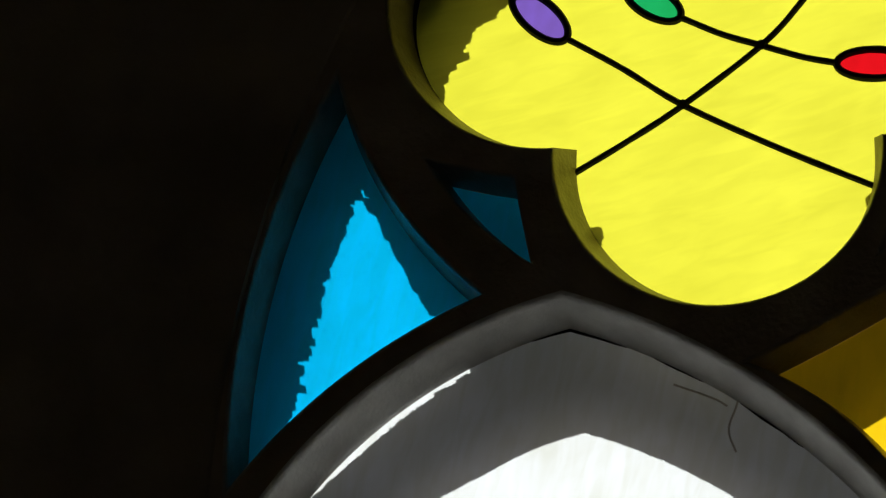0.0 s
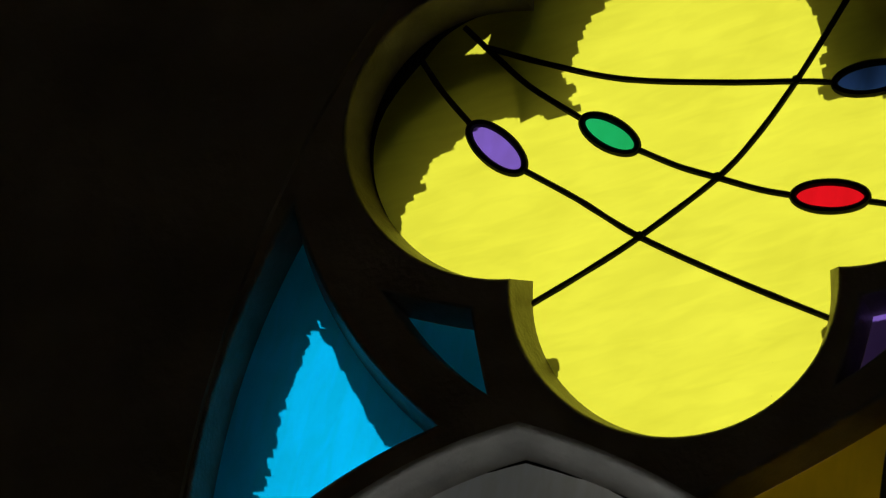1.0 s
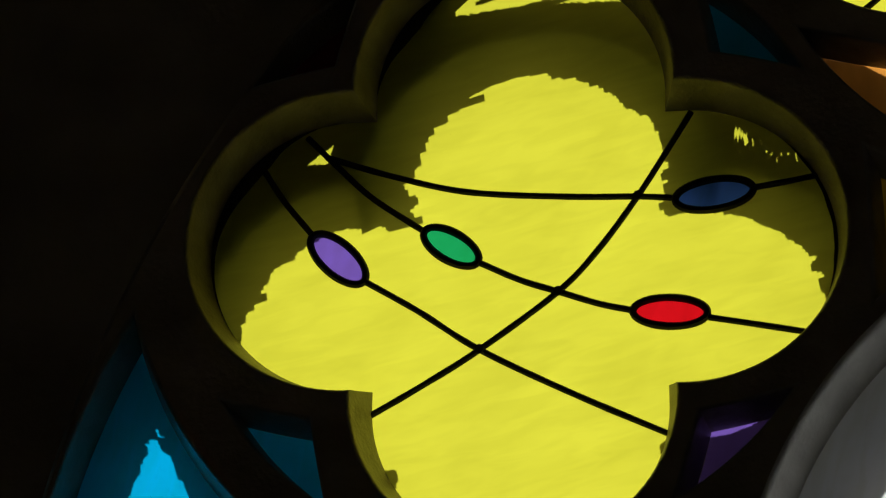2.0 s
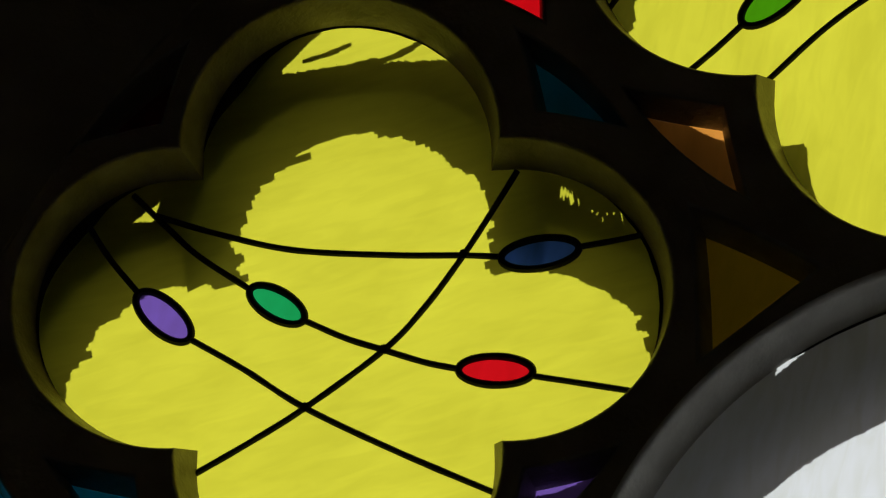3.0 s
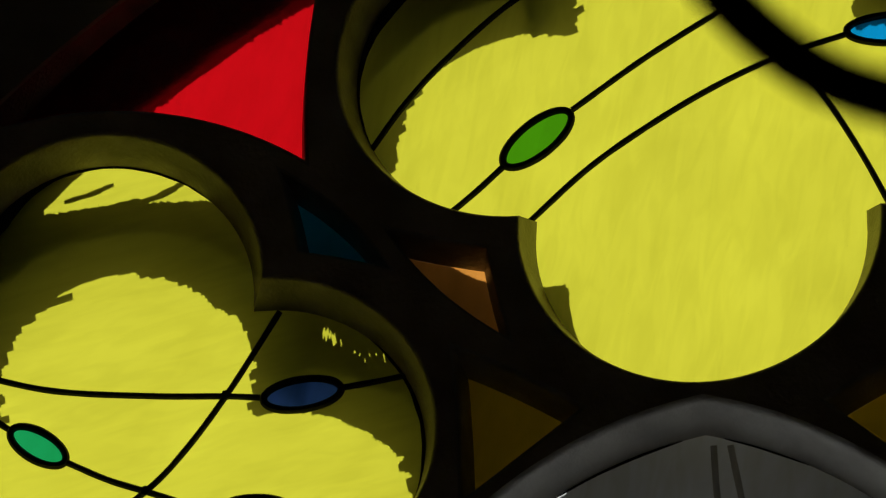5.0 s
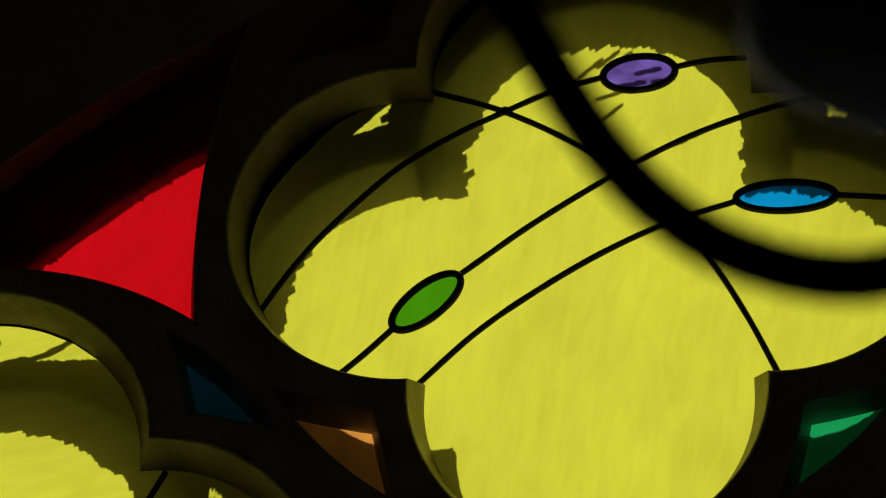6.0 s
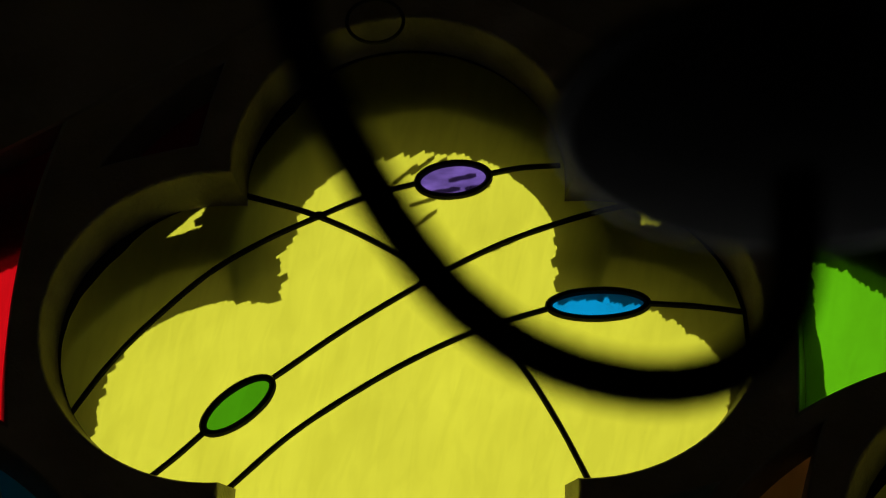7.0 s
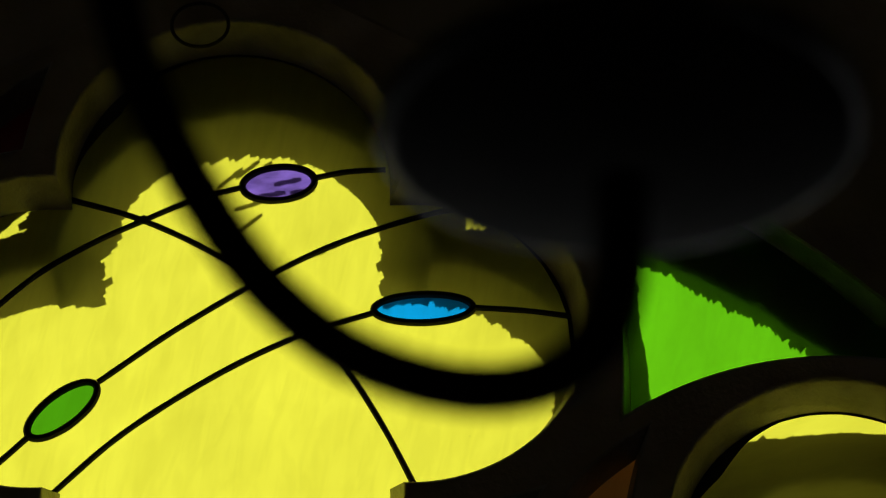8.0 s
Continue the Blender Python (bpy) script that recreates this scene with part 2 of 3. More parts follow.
def strip(bm, line, half, y, height, ring=False):
    """A lead came: a low rounded bar along a line in the window's plane, its back at y."""
    p = np.array(line)
    t = np.roll(p, -1, 0) - np.roll(p, 1, 0)
    if not ring:
        t[0], t[-1] = p[1] - p[0], p[-1] - p[-2]
    t /= np.linalg.norm(t, axis=1)[:, None]
    nrm = np.stack([-t[:, 1], t[:, 0]], 1)
    prof = [(-1, 0), (-1, 0.55), (-0.5, 1), (0.5, 1), (1, 0.55), (1, 0)]
    rows = []
    for k, (q, m) in enumerate(zip(p, nrm)):
        w = half * (1 + 0.10 * noise.noise((q[0] * 30, q[1] * 30, 3.0)))
        rows.append([bm.verts.new((q[0] + m[0] * w * u, y - height * h, ZC + q[1] + m[1] * w * u)) for u, h in prof])
    for a, b in zip(rows, rows[1:] + (rows[:1] if ring else [])):
        for k in range(5):
            bm.faces.new((a[k], a[k + 1], b[k + 1], b[k]))


def curve_line(pts, n=14):
    """A smooth line through a few points."""
    p = [Vector(q) for q in pts]
    p = [p[0] * 2 - p[1]] + p + [p[-1] * 2 - p[-2]]
    out = []
    for k in range(1, len(p) - 2):
        a, b, c, d = p[k - 1:k + 3]
        for s in range(n):
            u = s / n
            out.append(tuple(0.5 * (2 * b + (c - a) * u + (2 * a - 5 * b + 4 * c - d) * u * u + (3 * b - a - 3 * c + d) * u ** 3)))
    return out + [tuple(p[-2])]


def ellipse(cx, cz, a, b, tilt, n=40):
    c, s = math.cos(radians(tilt)), math.sin(radians(tilt))
    return [(cx + a * math.cos(2 * math.pi * k / n) * c - b * math.sin(2 * math.pi * k / n) * s,
             cz + a * math.cos(2 * math.pi * k / n) * s + b * math.sin(2 * math.pi * k / n) * c) for k in range(n)]


# ---- the window ----
GLASS_Y, BACK_Y, PANE = 0.070, 0.216, 0.006
THICK = 0.012                      # of the outer tracery
FRONT_HOLES, BACK_HOLES, MID_HOLES = [], [], []


def saw(v, size, seed):
    """Torn teeth of uneven height: each rises at once and tapers away."""
    v = v / size + 0.35 * noise.noise((v / size * 0.7, seed, 4.2))
    k = math.floor(v)
    height = abs(math.sin(k * 12.9898 + seed * 78.233) * 43758.5453) % 1.0
    return height * (1.0 - (v - k)) - 0.25


def ragged(pts, seed, amount, lean, teeth=1.0, calm=-9.0, tears=()):
    """The unseen outer edge of the opening, toothed to give the sunlight on the glass a torn edge: slivers and saw
    teeth that all lean one way, longer at the tears (x, z, reach, gain).
    """
    c, n = math.cos(radians(lean)), math.sin(radians(lean))
    out = []
    for x, z in offset(pts, [-0.003 + 0.004 * noise.noise((x * 9, z * 9, seed)) for x, z in pts]):
        u, v = x * c + z * n, z * c - x * n
        torn = min(1.3, max(0.15, 0.55 + 1.9 * noise.noise((x * 5.5, z * 5.5, seed + 11.3))))
        for tx, tz, reach, gain in tears:
            torn += gain * math.exp(-((x - tx) ** 2 + (z - tz) ** 2) / reach ** 2)
        push = 2.1 * torn * (0.009 * saw(v, 0.0085, seed) + 0.020 * saw(v, 0.0042, seed + 0.3) * max(0.0, 0.3 + 1.9 * noise.noise((v * 60, u * 3, seed))) + 0.006 * saw(v, 0.0021, seed + 0.6))
        push = amount * (push + 0.006 * noise.noise((u * 5, v * 24, seed + 7.5)) - 0.024 * (teeth - 1.0) * saw(v, 0.034, seed + 0.9)) * min(1.0, max(0.1, (z - calm) / 0.12))
        lift = 0.0014 * noise.noise((u * 140, v * 20, seed + 3.1)) + 0.0009 * noise.noise((u * 420, v * 60, seed + 5.1))
        out.append((x + push * c - lift * n, z + push * n + lift * c))
    return out


def light_opening(name, outline, label, inset=0.020, chamfer=0.007, jag=1.0, seed=1, glass_material=YELLOW, holes=(), narrow=0.022, fine=0.0025, outer=None, lean=14, teeth=1.0, calm=-9.0, tears=(), stone=None):
    """One light of the window: its stone reveal, the glass, and the narrower, ragged opening of the outer tracery some way behind it."""
    w = thing(name, label, "window", "structure")
    pts = even(outline, 0.02)
    bm = bmesh.new()
    grown, inner = offset(pts, chamfer), offset(pts, -inset)
    mid = offset(pts, -inset * 0.5)
    turn = [(offset(pts, chamfer * (1 - math.sin(radians(a)))), chamfer * (1 - math.cos(radians(a)))) for a in (22, 45, 67)]
    loft(bm, [(grown, 0.0), *turn, (pts, chamfer), (mid, 0.038), (inner, GLASS_Y - 0.001)])
    part("stone_reveal", bm, stone or STONE, w)
    FRONT_HOLES.append(grown)
    bm = bmesh.new()
    fine_pts = even(outer or offset(outline, -inset - narrow), fine)
    rag = ragged(fine_pts, seed, jag, lean, teeth, calm, tears)
    loft(bm, [(rag, BACK_Y - THICK), (rag, BACK_Y)])
    part("outer_reveal", bm, RENDERED, w)
    BACK_HOLES.append(rag), MID_HOLES.append(rag)
    bm = bmesh.new()
    edge = offset(pts, -inset + 0.006)
    sheet(bm, edge, list(holes), GLASS_Y, True, 0)
    sheet(bm, edge, list(holes), GLASS_Y + PANE, False, 1)
    part("glass_pane", bm, [glass_material, OUTER], w, smooth=False)
    return w


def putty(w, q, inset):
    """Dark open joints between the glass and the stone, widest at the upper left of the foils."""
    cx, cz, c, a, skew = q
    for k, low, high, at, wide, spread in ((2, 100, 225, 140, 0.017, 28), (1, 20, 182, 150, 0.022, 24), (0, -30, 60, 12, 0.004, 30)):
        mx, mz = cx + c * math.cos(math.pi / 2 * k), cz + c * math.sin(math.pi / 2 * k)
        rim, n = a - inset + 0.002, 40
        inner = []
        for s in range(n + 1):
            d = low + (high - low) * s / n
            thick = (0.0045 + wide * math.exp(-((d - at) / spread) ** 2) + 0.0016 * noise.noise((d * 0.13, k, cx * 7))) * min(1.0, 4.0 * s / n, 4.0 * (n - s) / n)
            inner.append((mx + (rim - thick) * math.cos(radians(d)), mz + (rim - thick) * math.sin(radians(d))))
        bm = bmesh.new()
        outer = [(x + skew * (z - cz), z) for x, z in arc(mx, mz, rim, low, high, n)]
        inner = [(x + skew * (z - cz), z) for x, z in inner]
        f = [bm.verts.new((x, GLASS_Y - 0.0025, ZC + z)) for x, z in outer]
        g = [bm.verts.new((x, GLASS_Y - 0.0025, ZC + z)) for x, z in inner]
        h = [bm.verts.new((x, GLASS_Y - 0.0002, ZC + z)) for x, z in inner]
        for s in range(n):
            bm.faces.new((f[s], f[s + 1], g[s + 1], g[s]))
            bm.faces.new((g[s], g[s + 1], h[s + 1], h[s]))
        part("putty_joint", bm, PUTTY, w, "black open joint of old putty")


def joint(w, outline, inset, first, last, wide, name="putty_joint", material=None, label="black open joint of old putty"):
    """A thin dark sliver along the glass's edge, from one share of the outline to another."""
    pts = even(offset(even(outline, 0.02), -inset), 0.006)
    k0, k1 = int(first * len(pts)), int(last * len(pts))
    n = k1 - k0
    inner = offset(pts, [-(wide * math.sin(math.pi * min(max((k - k0) / n, 0), 1)) ** 0.6 * (0.6 + 0.5 * noise.noise((k * 0.11, first * 9, 1.0)))) for k in range(len(pts))])
    bm = bmesh.new()
    rows = [[bm.verts.new((pts[k][0], GLASS_Y - 0.003, ZC + pts[k][1])), bm.verts.new((inner[k][0], GLASS_Y - 0.003, ZC + inner[k][1])),
             bm.verts.new((inner[k][0], GLASS_Y - 0.0003, ZC + inner[k][1]))] for k in range(k0, k1 + 1)]
    for p, q in zip(rows, rows[1:]):
        for j in range(2):
            bm.faces.new((p[j], q[j], q[j + 1], p[j + 1]))
    bmesh.ops.recalc_face_normals(bm, faces=bm.faces)
    part(name, bm, material or PUTTY, w, label)


def jewel(w, shape, material, label):
    bm = bmesh.new()
    e = offset(anticlockwise(shape), 0.002)
    sheet(bm, e, [], GLASS_Y, True, 0)
    sheet(bm, e, [], GLASS_Y + PANE, False, 1)
    j = part("jewel_pane", bm, [material, OUTER], w, label, smooth=False)
    bm = bmesh.new()
    strip(bm, shape, 0.0057, GLASS_Y + 0.0005, 0.006, True)
    part("lead_ring", bm, LEAD, j)


def came(w, pts, half=0.0047):
    bm = bmesh.new()
    strip(bm, curve_line(pts), half, GLASS_Y + 0.0005, 0.005)
    part("lead_came", bm, LEAD, w)


J1 = [(ellipse(-1.194, -0.624, 0.058, 0.025, -43), PURPLE, "purple oval jewel of glass"),
      (ellipse(-1.017, -0.609, 0.051, 0.0225, -33), EMERALD, "green oval jewel of glass"),
      (ellipse(-0.674, -0.7275, 0.057, 0.0235, -3.5), JEWELRED, "red oval jewel of glass"),
      (ellipse(-0.6125, -0.5355, 0.060, 0.025, 7.5), NAVY, "dark blue oval jewel of glass")]
J2 = [(ellipse(-0.2565, -0.110, 0.067, 0.028, 41.5), LEAF, "leaf green oval jewel of glass"),
      (ellipse(0.078, 0.2945, 0.058, 0.031, 6), SMOKED, "purple oval jewel of streaked glass"),
      (ellipse(0.3065, 0.062, 0.078, 0.0255, 1), CYAN, "sky blue oval jewel of glass")]
L1 = [[(-1.322, -0.470), (-1.286, -0.524), (-1.237, -0.583)], [(-1.151, -0.662), (-1.063, -0.715), (-0.964, -0.781), (-0.820, -0.855), (-0.664, -0.927)],
      [(-1.131, -0.887), (-1.047, -0.836), (-0.964, -0.781), (-0.847, -0.689), (-0.787, -0.620), (-0.730, -0.534), (-0.681, -0.448), (-0.652, -0.395)],
      [(-1.256, -0.416), (-1.204, -0.468), (-1.146, -0.523), (-1.064, -0.580)], [(-0.970, -0.638), (-0.907, -0.668), (-0.847, -0.689), (-0.783, -0.711), (-0.733, -0.723)],
      [(-0.615, -0.738), (-0.540, -0.752), (-0.462, -0.767)],
      [(-1.223, -0.451), (-1.113, -0.488), (-0.995, -0.518), (-0.844, -0.531), (-0.730, -0.535), (-0.677, -0.539)], [(-0.549, -0.526), (-0.500, -0.518), (-0.448, -0.508)]]
L2 = [[(-0.518, -0.122), (-0.467, -0.043), (-0.407, 0.031), (-0.311, 0.126), (-0.222, 0.186), (-0.136, 0.230), (-0.060, 0.265), (0.024, 0.290)],
      [(0.133, 0.304), (0.190, 0.315), (0.250, 0.318)],
      [(-0.393, -0.237), (-0.350, -0.198), (-0.309, -0.157)], [(-0.203, -0.062), (-0.077, 0.034), (0.075, 0.132), (0.192, 0.191), (0.330, 0.237), (0.420, 0.250)],
      [(-0.270, -0.257), (-0.181, -0.169), (-0.094, -0.102), (0.012, -0.034), (0.119, 0.019), (0.232, 0.057)], [(0.380, 0.063), (0.470, 0.055), (0.556, 0.041)],
      [(-0.257, 0.271), (-0.136, 0.229), (-0.006, 0.155), (0.101, 0.060), (0.180, -0.038), (0.240, -0.144), (0.294, -0.262)]]

def shrunk(pts, share=0.5):
    mx, mz = sum(p[0] for p in pts) / len(pts), sum(p[1] for p in pts) / len(pts)
    return [(mx + share * (x - mx), mz + share * (z - mz)) for x, z in pts]


def foils(cx, cz, rounds, n=420):
    """The outline of several rounds (x, z, radius) that overlap, seen from a point among them."""
    pts = []
    for k in range(n):
        dx, dz = math.cos(2 * math.pi * k / n), math.sin(2 * math.pi * k / n)
        best = 0.0
        for x, z, r in rounds:
            along, off = (x - cx) * dx + (z - cz) * dz, (x - cx) * dz - (z - cz) * dx
            if abs(off) < r:
                best = max(best, along + math.sqrt(r * r - off * off))
        pts.append((cx + best * dx, cz + best * dz))
    return pts


def shade_slope(w, outer, seed, reach, jag, lean, gap, keep):
    """An unseen rough slope, added to darken the glass a little above the sun's edge: from the upper sides of the outer
    opening in towards the glass.
    """
    base = even(outer, 0.004)
    near = ragged(offset([(x - SUN.x / SUN.y * 0.134, z - SUN.z / SUN.y * 0.134) for x, z in base], reach), seed, jag, lean)
    bm = bmesh.new()
    rows = [[bm.verts.new((a[0], BACK_Y - THICK - 0.002, ZC + a[1])), bm.verts.new((b[0], GLASS_Y + PANE + gap, ZC + b[1]))] for a, b in zip(offset(base, 0.006), near)]
    n = len(rows)
    for k in range(n):
        if keep(*base[k]) and keep(*base[(k + 1) % n]):
            bm.faces.new((rows[k][0], rows[(k + 1) % n][0], rows[(k + 1) % n][1], rows[k][1]))
    for v in [v for v in bm.verts if not v.link_faces]:
        bm.verts.remove(v)
    part("splayed_soffit", bm, RENDERED, w, smooth=False)


OUTER1 = foils(-0.909, -0.620, ((-0.917, -0.381, 0.214), (-1.180, -0.600, 0.183), (-1.250, -0.615, 0.128), (-1.125, -0.690, 0.146), (-0.662, -0.604, 0.195), (-0.605, -0.580, 0.150), (-0.715, -0.700, 0.100), (-0.900, -0.870, 0.213)))
OUTER2 = foils(0.0, 0.0, ((-0.004, 0.276, 0.232), (-0.285, 0.0, 0.232), (0.278, 0.012, 0.216), (0.300, -0.062, 0.160), (0.0, -0.230, 0.2385)))
TEARS1 = ((-1.10, -0.290, 0.10, 1.0), (-0.85, -0.200, 0.10, 0.5))
TEARS2 = ((-0.060, 0.485, 0.10, 4.0), (-0.20, 0.38, 0.09, 1.0))

for number, (q, jewels, cames, outer, tears, material, lean) in enumerate(((Q1, J1, L1, OUTER1, TEARS1, SWIRLED, 18), (Q2, J2, L2, OUTER2, TEARS2, YELLOW, 36), (Q3, [], [], mirror(OUTER1), (), SWIRLED, 18)), 1):
    w = light_opening(f"window_{number}", quatrefoil(*q), "quatrefoil window light of yellow leaded glass in stone tracery", 0.020, seed=number, glass_material=material,
                      holes=[anticlockwise(j[0]) for j in jewels], fine=0.0011, jag=0.9 if number == 2 else 1.1, outer=outer, lean=lean, tears=tears, calm=-0.26 if number == 2 else -0.87)
    for shape, material, label in jewels:
        jewel(w, shape, material, label)
    for line in cames:
        came(w, line)
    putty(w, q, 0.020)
    shade_slope(w, outer, number + 20, 0.064, 0.9, lean, 0.006, lambda x, z: z > q[1] + 0.02)


def sliver(w, x, z, long, lean, wide=0.005):
    """An unseen splinter, added in the outer opening to throw a thin streak of shade on the glass."""
    c, n = math.cos(radians(lean)), math.sin(radians(lean))
    ring = [(-0.5, 0.0), (-0.22, 0.7), (0.12, 0.35), (0.24, 1.0), (0.5, 0.1), (0.20, -0.5), (-0.05, -0.15), (-0.3, -0.6)]
    pts = [(x + long * u * c - wide * v * n, z + long * u * n + wide * v * c) for u, v in ring]
    bm = bmesh.new()
    sheet(bm, anticlockwise(pts), [], BACK_Y - 0.006, True)
    sheet(bm, anticlockwise(pts), [], BACK_Y, False)
    loft(bm, [(anticlockwise(pts), BACK_Y - 0.006), (anticlockwise(pts), BACK_Y)])
    part("outer_splinter", bm, RENDERED, w, smooth=False)


for x, z, long, lean, wide in ((-0.005, 0.362, 0.075, 40, 0.0018), (0.128, 0.322, 0.050, 22, 0.003), (0.110, 0.312, 0.030, 20, 0.002), (0.036, 0.422, 0.050, 10, 0.0032), (0.064, 0.446, 0.045, 12, 0.003), (0.088, 0.428, 0.040, 8, 0.003), (0.000, 0.402, 0.045, 18, 0.0016), (0.020, 0.468, 0.05, 38, 0.0022), (-0.03, 0.452, 0.06, 42, 0.002), (0.000, 0.470, 0.05, 40, 0.002)):
    sliver(bpy.data.objects["window_2"], x, z, long, lean, wide)
for x, z, long, lean, wide in ((-1.000, -0.036, 0.060, 16, 0.0025), (-0.975, -0.026, 0.050, 22, 0.002), (-0.890, -0.044, 0.085, 22, 0.005), (-0.860, -0.028, 0.05, 26, 0.003), (-0.930, -0.050, 0.045, 12, 0.003)):
    sliver(bpy.data.objects["window_1"], x, z, long, lean, wide)

number = 4
for q, colours in ((Q1, (WINE, TEAL, BLUE, PURPLE)), (Q2, (WINE, TEAL, ORANGE, EMERALD)), (Q3, (ORANGE, TEAL, BLUE, PURPLE))):
    for (sx, sz), material in zip(((-1, 1), (1, 1), (-1, -1), (1, -1)), colours):
        piece = corner_piece(*q[:2], q[2] / 0.2590, sx, sz)
        hole = shrunk(piece, 0.25 if q is Q2 and sx < 0 else 0.4)
        if sz > 0 and q is Q1:                     # outer hole moved to land its sliver of sun on the foil
            hole = [(x - 0.020, z - (0.018 if sx < 0 else 0.002)) for x, z in offset(even(piece, 0.02), -0.025)]
        elif sz > 0:
            hole = None
        light_opening(f"window_{number}", piece, f"small three-sided window light of {material.name} between stone foils",
                      0.010, 0.005, 1.5, seed=number, glass_material=material, narrow=0.013, outer=hole, lean=35 if q is Q2 else 84)
        number += 1
UPPER_OUTER = closed((-1.090, -0.085), (-0.900, -0.062), (-0.645, -0.072), (-0.622, 0.100), (-0.566, 0.352), (-0.812, 0.186))
GREEN_OUTER = closed((1.090, -0.060), (0.900, -0.034), (0.640, -0.075), (0.617, 0.120), (0.608, 0.303), (0.813, 0.178))
TALL_OUTER = closed((-1.486, -0.722), (-1.430, -0.857), (-1.276, -1.045), (-1.410, -1.140), (-1.600, -1.330), (-1.556, -0.955))
# Shrunk and moved so its sun falls as a thin crescent on the lancet.
INNER_OUTER = [(x + 0.040, z + 0.045) for x, z in shrunk(INNER, 0.34)]
LOWER_OUTER = closed((-0.745, -1.165), (-0.660, -1.120), (-0.560, -1.060), (-0.580, -1.200), (-0.592, -1.400), (-0.668, -1.270))
for shape, material, out, jag, lean in ((TALL, BLUE, TALL_OUTER, 1.0, -14), (mirror(TALL), BLUE, mirror(TALL_OUTER), 1.0, -14), (UPPER, RED, UPPER_OUTER, 0.4, -20),
                                        (mirror(UPPER), GREEN, GREEN_OUTER, 0.8, 55), (INNER, AMBER, INNER_OUTER, 0.15, 20), (mirror(INNER), AMBER, mirror(INNER_OUTER), 0.15, 20),
                                        (LOWER, AMBER, LOWER_OUTER, 0.5, 30), (mirror(LOWER), AMBER, mirror(LOWER_OUTER), 0.5, 30)):
    light_opening(f"window_{number}", shape, f"three-sided window light of {material.name} between stone ribs", 0.011, 0.008, jag, seed=number, glass_material=material,
                  outer=out, lean=lean, fine=0.0015, teeth=2.0 if material is BLUE else 1.0, calm=-1.17 if material is BLUE else -9.0)
    if material in (RED, GREEN):
        shade_slope(bpy.data.objects[f"window_{number}"], out, number, 0.012, 0.6, lean, 0.004, lambda x, z: z > 0.30 - 0.80 * (abs(x) - 0.60))   # the side under the great arch
    number += 1
for shape in (SIDE, MIDDLE, mirror(SIDE)):
    w = light_opening(f"window_{number}", shape, "tall pointed window light of white obscured glass", 0.024, 0.012, 0.15, seed=number, glass_material=WHITE, narrow=0.008, lean=8, stone=WHITED)
    n = len(even(shape, 0.02))
    tops = [k / n for k, v in enumerate(even(shape, 0.02)) if v[1] == max(p[1] for p in shape)]
    joint(w, shape, 0.024, tops[0] + 0.006, tops[0] + 0.040, 0.005)
    joint(w, shape, 0.024, tops[0] - 0.028, tops[0] - 0.006, 0.0035)
    joint(w, shape, 0.024, tops[0] - 0.075, tops[0] - 0.045, 0.005)
    lines = ([(-0.862, -1.218), (-0.866, -1.259), (-0.877, -1.298), (-0.865, -1.333)], [(-0.962, -1.226), (-0.902, -1.249), (-0.880, -1.262)]) if shape is SIDE else \
            ([(0.012, -0.640), (0.016, -0.718), (0.024, -0.773)], [(0.037, -0.640), (0.054, -0.737), (0.058, -0.774)]) if shape is MIDDLE else ()
    for line in lines:
        bm = bmesh.new()
        strip(bm, curve_line(line), 0.0016 if shape is SIDE else 0.0050, GLASS_Y - 0.0006, 0.0006)
        part("stain_streak", bm, STAIN, w, "dark streak of grime down the white glass")
    number += 1

def solder(w, x, z):
    """A small flat blob of solder where cames cross."""
    bm = bmesh.new()
    rows = [[bm.verts.new((x + q * math.cos(k * math.pi / 6) * (1 + 0.15 * math.sin(3 * k + x * 40)), GLASS_Y + d, ZC + z + q * math.sin(k * math.pi / 6))) for k in range(12)]
            for q, d in ((0.0085, -0.0035), (0.0075, -0.0055), (0.0030, -0.0062))]
    for p, q in zip(rows, rows[1:]):
        for k in range(12):
            bm.faces.new((p[k], p[(k + 1) % 12], q[(k + 1) % 12], q[k]))
    bm.faces.new(rows[-1])
    bmesh.ops.recalc_face_normals(bm, faces=bm.faces)
    part("solder_joint", bm, LEAD, w)


for name, spots in (("window_1", ((-0.964, -0.781), (-0.847, -0.689), (-0.730, -0.534))), ("window_2", ((-0.136, 0.2295),))):
    for x, z in spots:
        solder(bpy.data.objects[name], x, z)

# ---- the walls round it ----
TOP, SIDE_X, BACK_WALL = 8.2, 4.2, -9.5
bm = bmesh.new()
sheet(bm, GREAT, FRONT_HOLES, 0.0, True)
tagged(part("wall_tracery", bm, TRACERY, smooth=False), "painted stone window tracery with pierced openings", "tracery", kind="structure")
bm = bmesh.new()
box = [(-SIDE_X, -ZC), (SIDE_X, -ZC), (SIDE_X, TOP - ZC), (-SIDE_X, TOP - ZC)]
sheet(bm, box, BACK_HOLES, BACK_Y, False)
sheet(bm, box, MID_HOLES, BACK_Y - THICK, True)
tagged(part("wall_outer", bm, RENDERED, smooth=False), "weathered stone outer face of the church wall", "wall", kind="structure")
bm = bmesh.new()
wide = offset(GREAT, 0.004)
loft(bm, [(wide, -0.004), (GREAT, 0.0)])
sheet(bm, box, [wide], -0.004, True)
tagged(part("wall_north", bm, PLASTER, smooth=False), "dark plastered church wall round the window tracery", "wall", kind="structure")


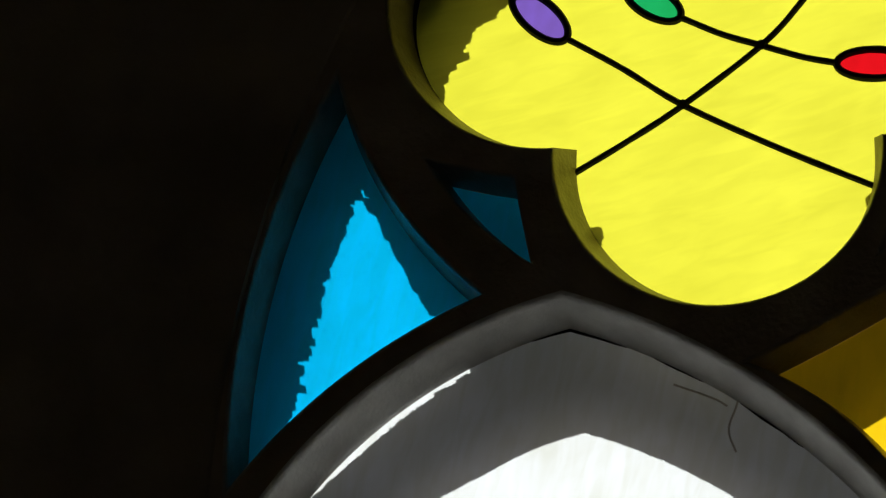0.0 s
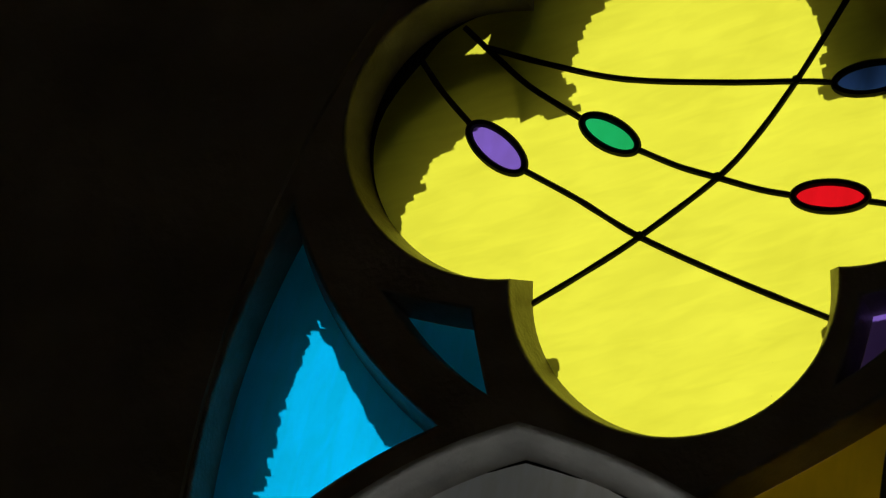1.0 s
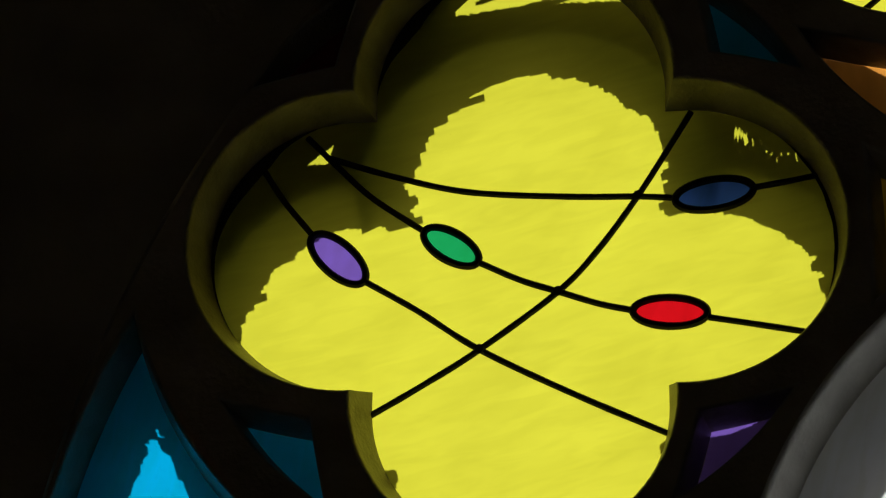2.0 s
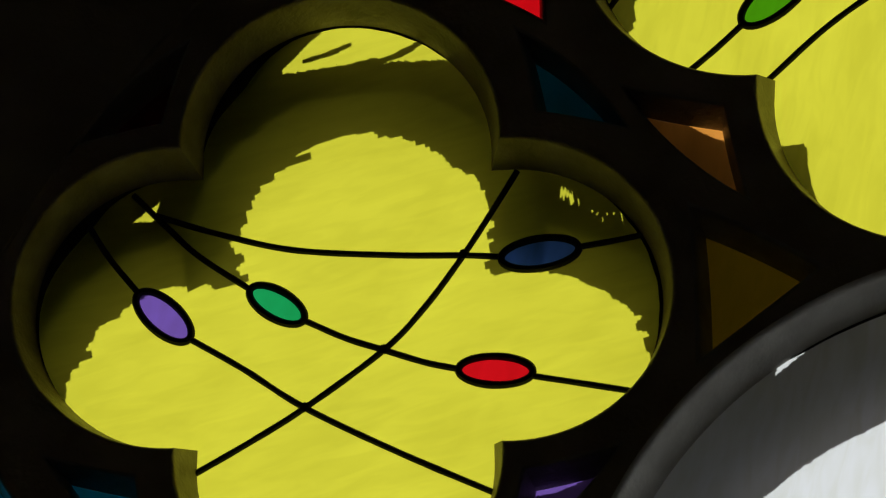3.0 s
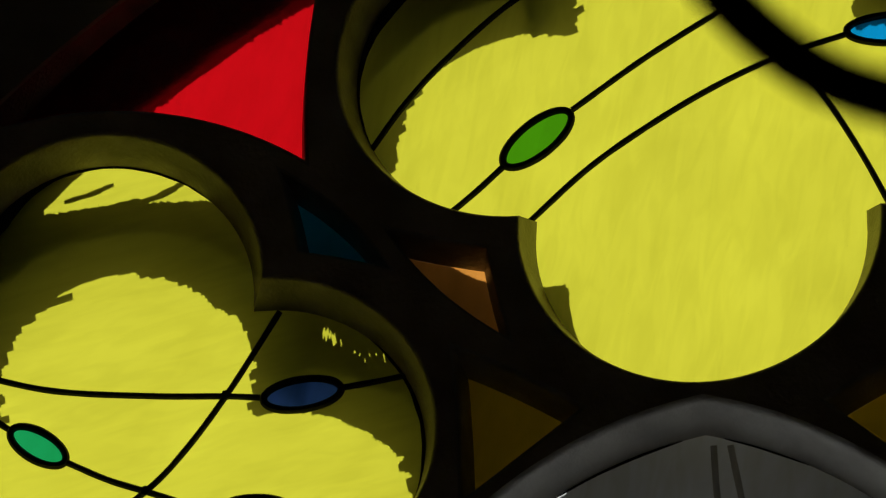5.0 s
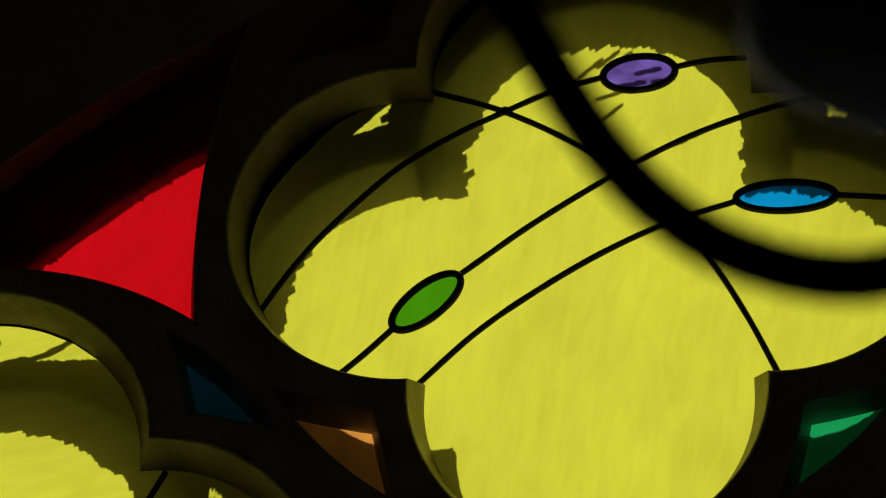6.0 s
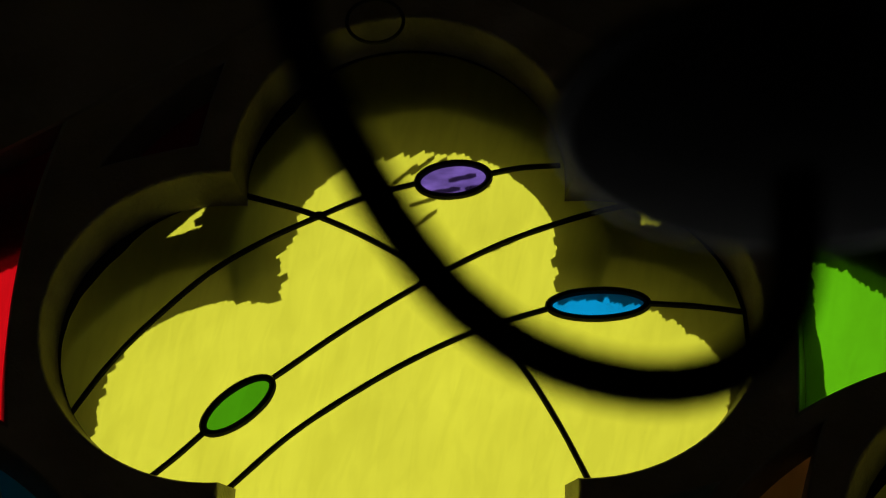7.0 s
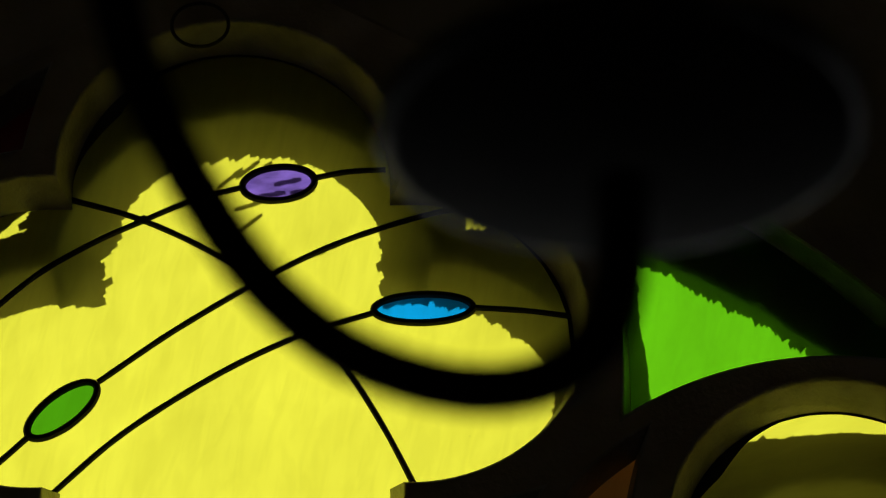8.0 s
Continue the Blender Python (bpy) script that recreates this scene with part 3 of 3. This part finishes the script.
def slab(name, lo, hi, material, label, category):
    bm = bmesh.new()
    bmesh.ops.create_cube(bm, size=1.0)
    for v in bm.verts:
        v.co = [lo[k] + (hi[k] - lo[k]) * (v.co[k] + 0.5) for k in range(3)]
    return tagged(part(name, bm, material, smooth=False), label, category, kind="structure")


# Unseen room sides, pale so that they lift the light on the window's front.
slab("wall_west", (-SIDE_X - 0.4, BACK_WALL, 0), (-SIDE_X, BACK_Y, TOP), BOUNCE_WALL, "unseen side wall of the nave, pale to bounce light", "wall")
slab("wall_east", (SIDE_X, BACK_WALL, 0), (SIDE_X + 0.4, BACK_Y, TOP), BOUNCE_WALL, "unseen side wall of the nave, pale to bounce light", "wall")
slab("wall_south", (-SIDE_X - 0.4, BACK_WALL - 0.4, 0), (SIDE_X + 0.4, BACK_WALL, TOP), BOUNCE_WALL, "unseen end wall of the nave, pale to bounce light", "wall")
slab("ceiling", (-SIDE_X - 0.4, BACK_WALL - 0.4, TOP), (SIDE_X + 0.4, BACK_Y, TOP + 0.3), BOUNCE_WALL, "unseen ceiling of the nave, pale to bounce light", "ceiling")
# The wall outside is an unseen blocker, added to keep low sky off the glass.
slab("wall_yard", (-25, 9.0, -0.3), (25, 9.4, 8.0), RENDERED, "unseen wall added outside the church to cut low sky light", "wall")
slab("floor", (-SIDE_X - 0.4, BACK_WALL - 0.4, -0.2), (SIDE_X + 0.4, BACK_Y, 0), FLOOR, "unseen stone floor of the nave, pale to bounce light", "floor")
# The ground outside, an unseen pale reflector for the sun.
bm = bmesh.new()
bmesh.ops.create_grid(bm, x_segments=2, y_segments=2, size=2000)
for v in bm.verts:
    v.co.z = -0.22
tagged(part("ground", bm, GROUND, smooth=False), "unseen ground outside the church, pale to bounce sunlight", "ground", kind="structure")


# ---- the chandelier ----
def tube(bm, pts, radii, sides=16):
    rows = []
    for k, q in enumerate(pts):
        t = (Vector(pts[min(k + 1, len(pts) - 1)]) - Vector(pts[max(k - 1, 0)])).normalized()
        u = t.cross(Vector((0, 1, 0))).normalized()
        v = u.cross(t)
        rows.append([bm.verts.new(Vector(q) + radii[k] * (u * math.cos(2 * math.pi * s / sides) + v * math.sin(2 * math.pi * s / sides))) for s in range(sides)])
    for a, b in zip(rows, rows[1:]):
        for s in range(sides):
            bm.faces.new((a[s], a[(s + 1) % sides], b[(s + 1) % sides], b[s]))
    bm.faces.new(rows[0][::-1])
    bm.faces.new(rows[-1])


def turned(bm, profile, sides=48):
    """A body of revolution about z from (radius, height)."""
    rows = [[bm.verts.new((r * math.cos(2 * math.pi * s / sides), r * math.sin(2 * math.pi * s / sides), z)) for s in range(sides)] for r, z in profile]
    for a, b in zip(rows, rows[1:]):
        for s in range(sides):
            bm.faces.new((a[s], a[(s + 1) % sides], b[(s + 1) % sides], b[s]))


CY = -3.5
chandelier = thing("chandelier", "dark bronze chandelier with a curved arm and a broad drip dish", "chandelier", at=(-0.16, CY, 0))
arm_line = [(x + 0.16, 0.0, ZC + z) for x, z in curve_line([(-0.110, -1.300), (0.030, -1.400), (0.075, -1.560), (0.094, -1.711), (0.120, -1.795), (0.173, -1.897), (0.221, -1.953), (0.268, -1.981),
                                                             (0.318, -1.993), (0.362, -1.985), (0.391, -1.958), (0.404, -1.915), (0.408, -1.850)], 8)]
bm = bmesh.new()
tube(bm, arm_line, [0.0165] * len(arm_line))
part("arm", bm, BRONZE, chandelier)
bm = bmesh.new()
turned(bm, [(0.001, -0.012), (0.03, -0.012), (0.07, -0.008), (0.12, 0.002), (0.145, 0.010), (0.152, 0.014), (0.154, 0.019), (0.150, 0.022), (0.143, 0.018), (0.10, 0.008), (0.001, 0.004)])
dish = part("drip_dish", bm, BRONZE, chandelier)
dish.location = (0.41 + 0.16, 0, ZC - 1.826)
bm = bmesh.new()
turned(bm, [(0.1465 + 0.0065 * math.cos(k * math.pi / 5), 0.016 + 0.0065 * math.sin(k * math.pi / 5)) for k in range(11)])
part("rolled_rim", bm, POLISHED, dish, "worn rolled bronze rim")
bm = bmesh.new()
turned(bm, [(0.001, 0.10), (0.012, 0.10), (0.016, 0.09), (0.016, 0.03), (0.026, 0.02), (0.028, 0.004), (0.001, 0.004)], 24)
part("socket", bm, BRONZE, dish)
bm = bmesh.new()
turned(bm, [(0.001, -1.40 + ZC), (0.03, -1.39 + ZC), (0.055, -1.34 + ZC), (0.06, -1.28 + ZC), (0.035, -1.22 + ZC), (0.018, -1.15 + ZC), (0.015, -0.6 + ZC), (0.008, -0.55 + ZC), (0.008, TOP - 0.03), (0.06, TOP - 0.025), (0.07, TOP), (0.001, TOP)], 24)
part("stem", bm, BRONZE, chandelier)

# ---- a small iron ring under the head of the top light ----
bm = bmesh.new()
ring_line = [(-0.047 + 0.046 * math.cos(2 * math.pi * k / 40), -0.004, ZC + 0.552 + 0.042 * math.sin(2 * math.pi * k / 40)) for k in range(41)]
tube(bm, ring_line, [0.003] * 41, 8)
tagged(part("iron_ring", bm, IRON), "small black iron ring hung at the head of the yellow light", "ring")
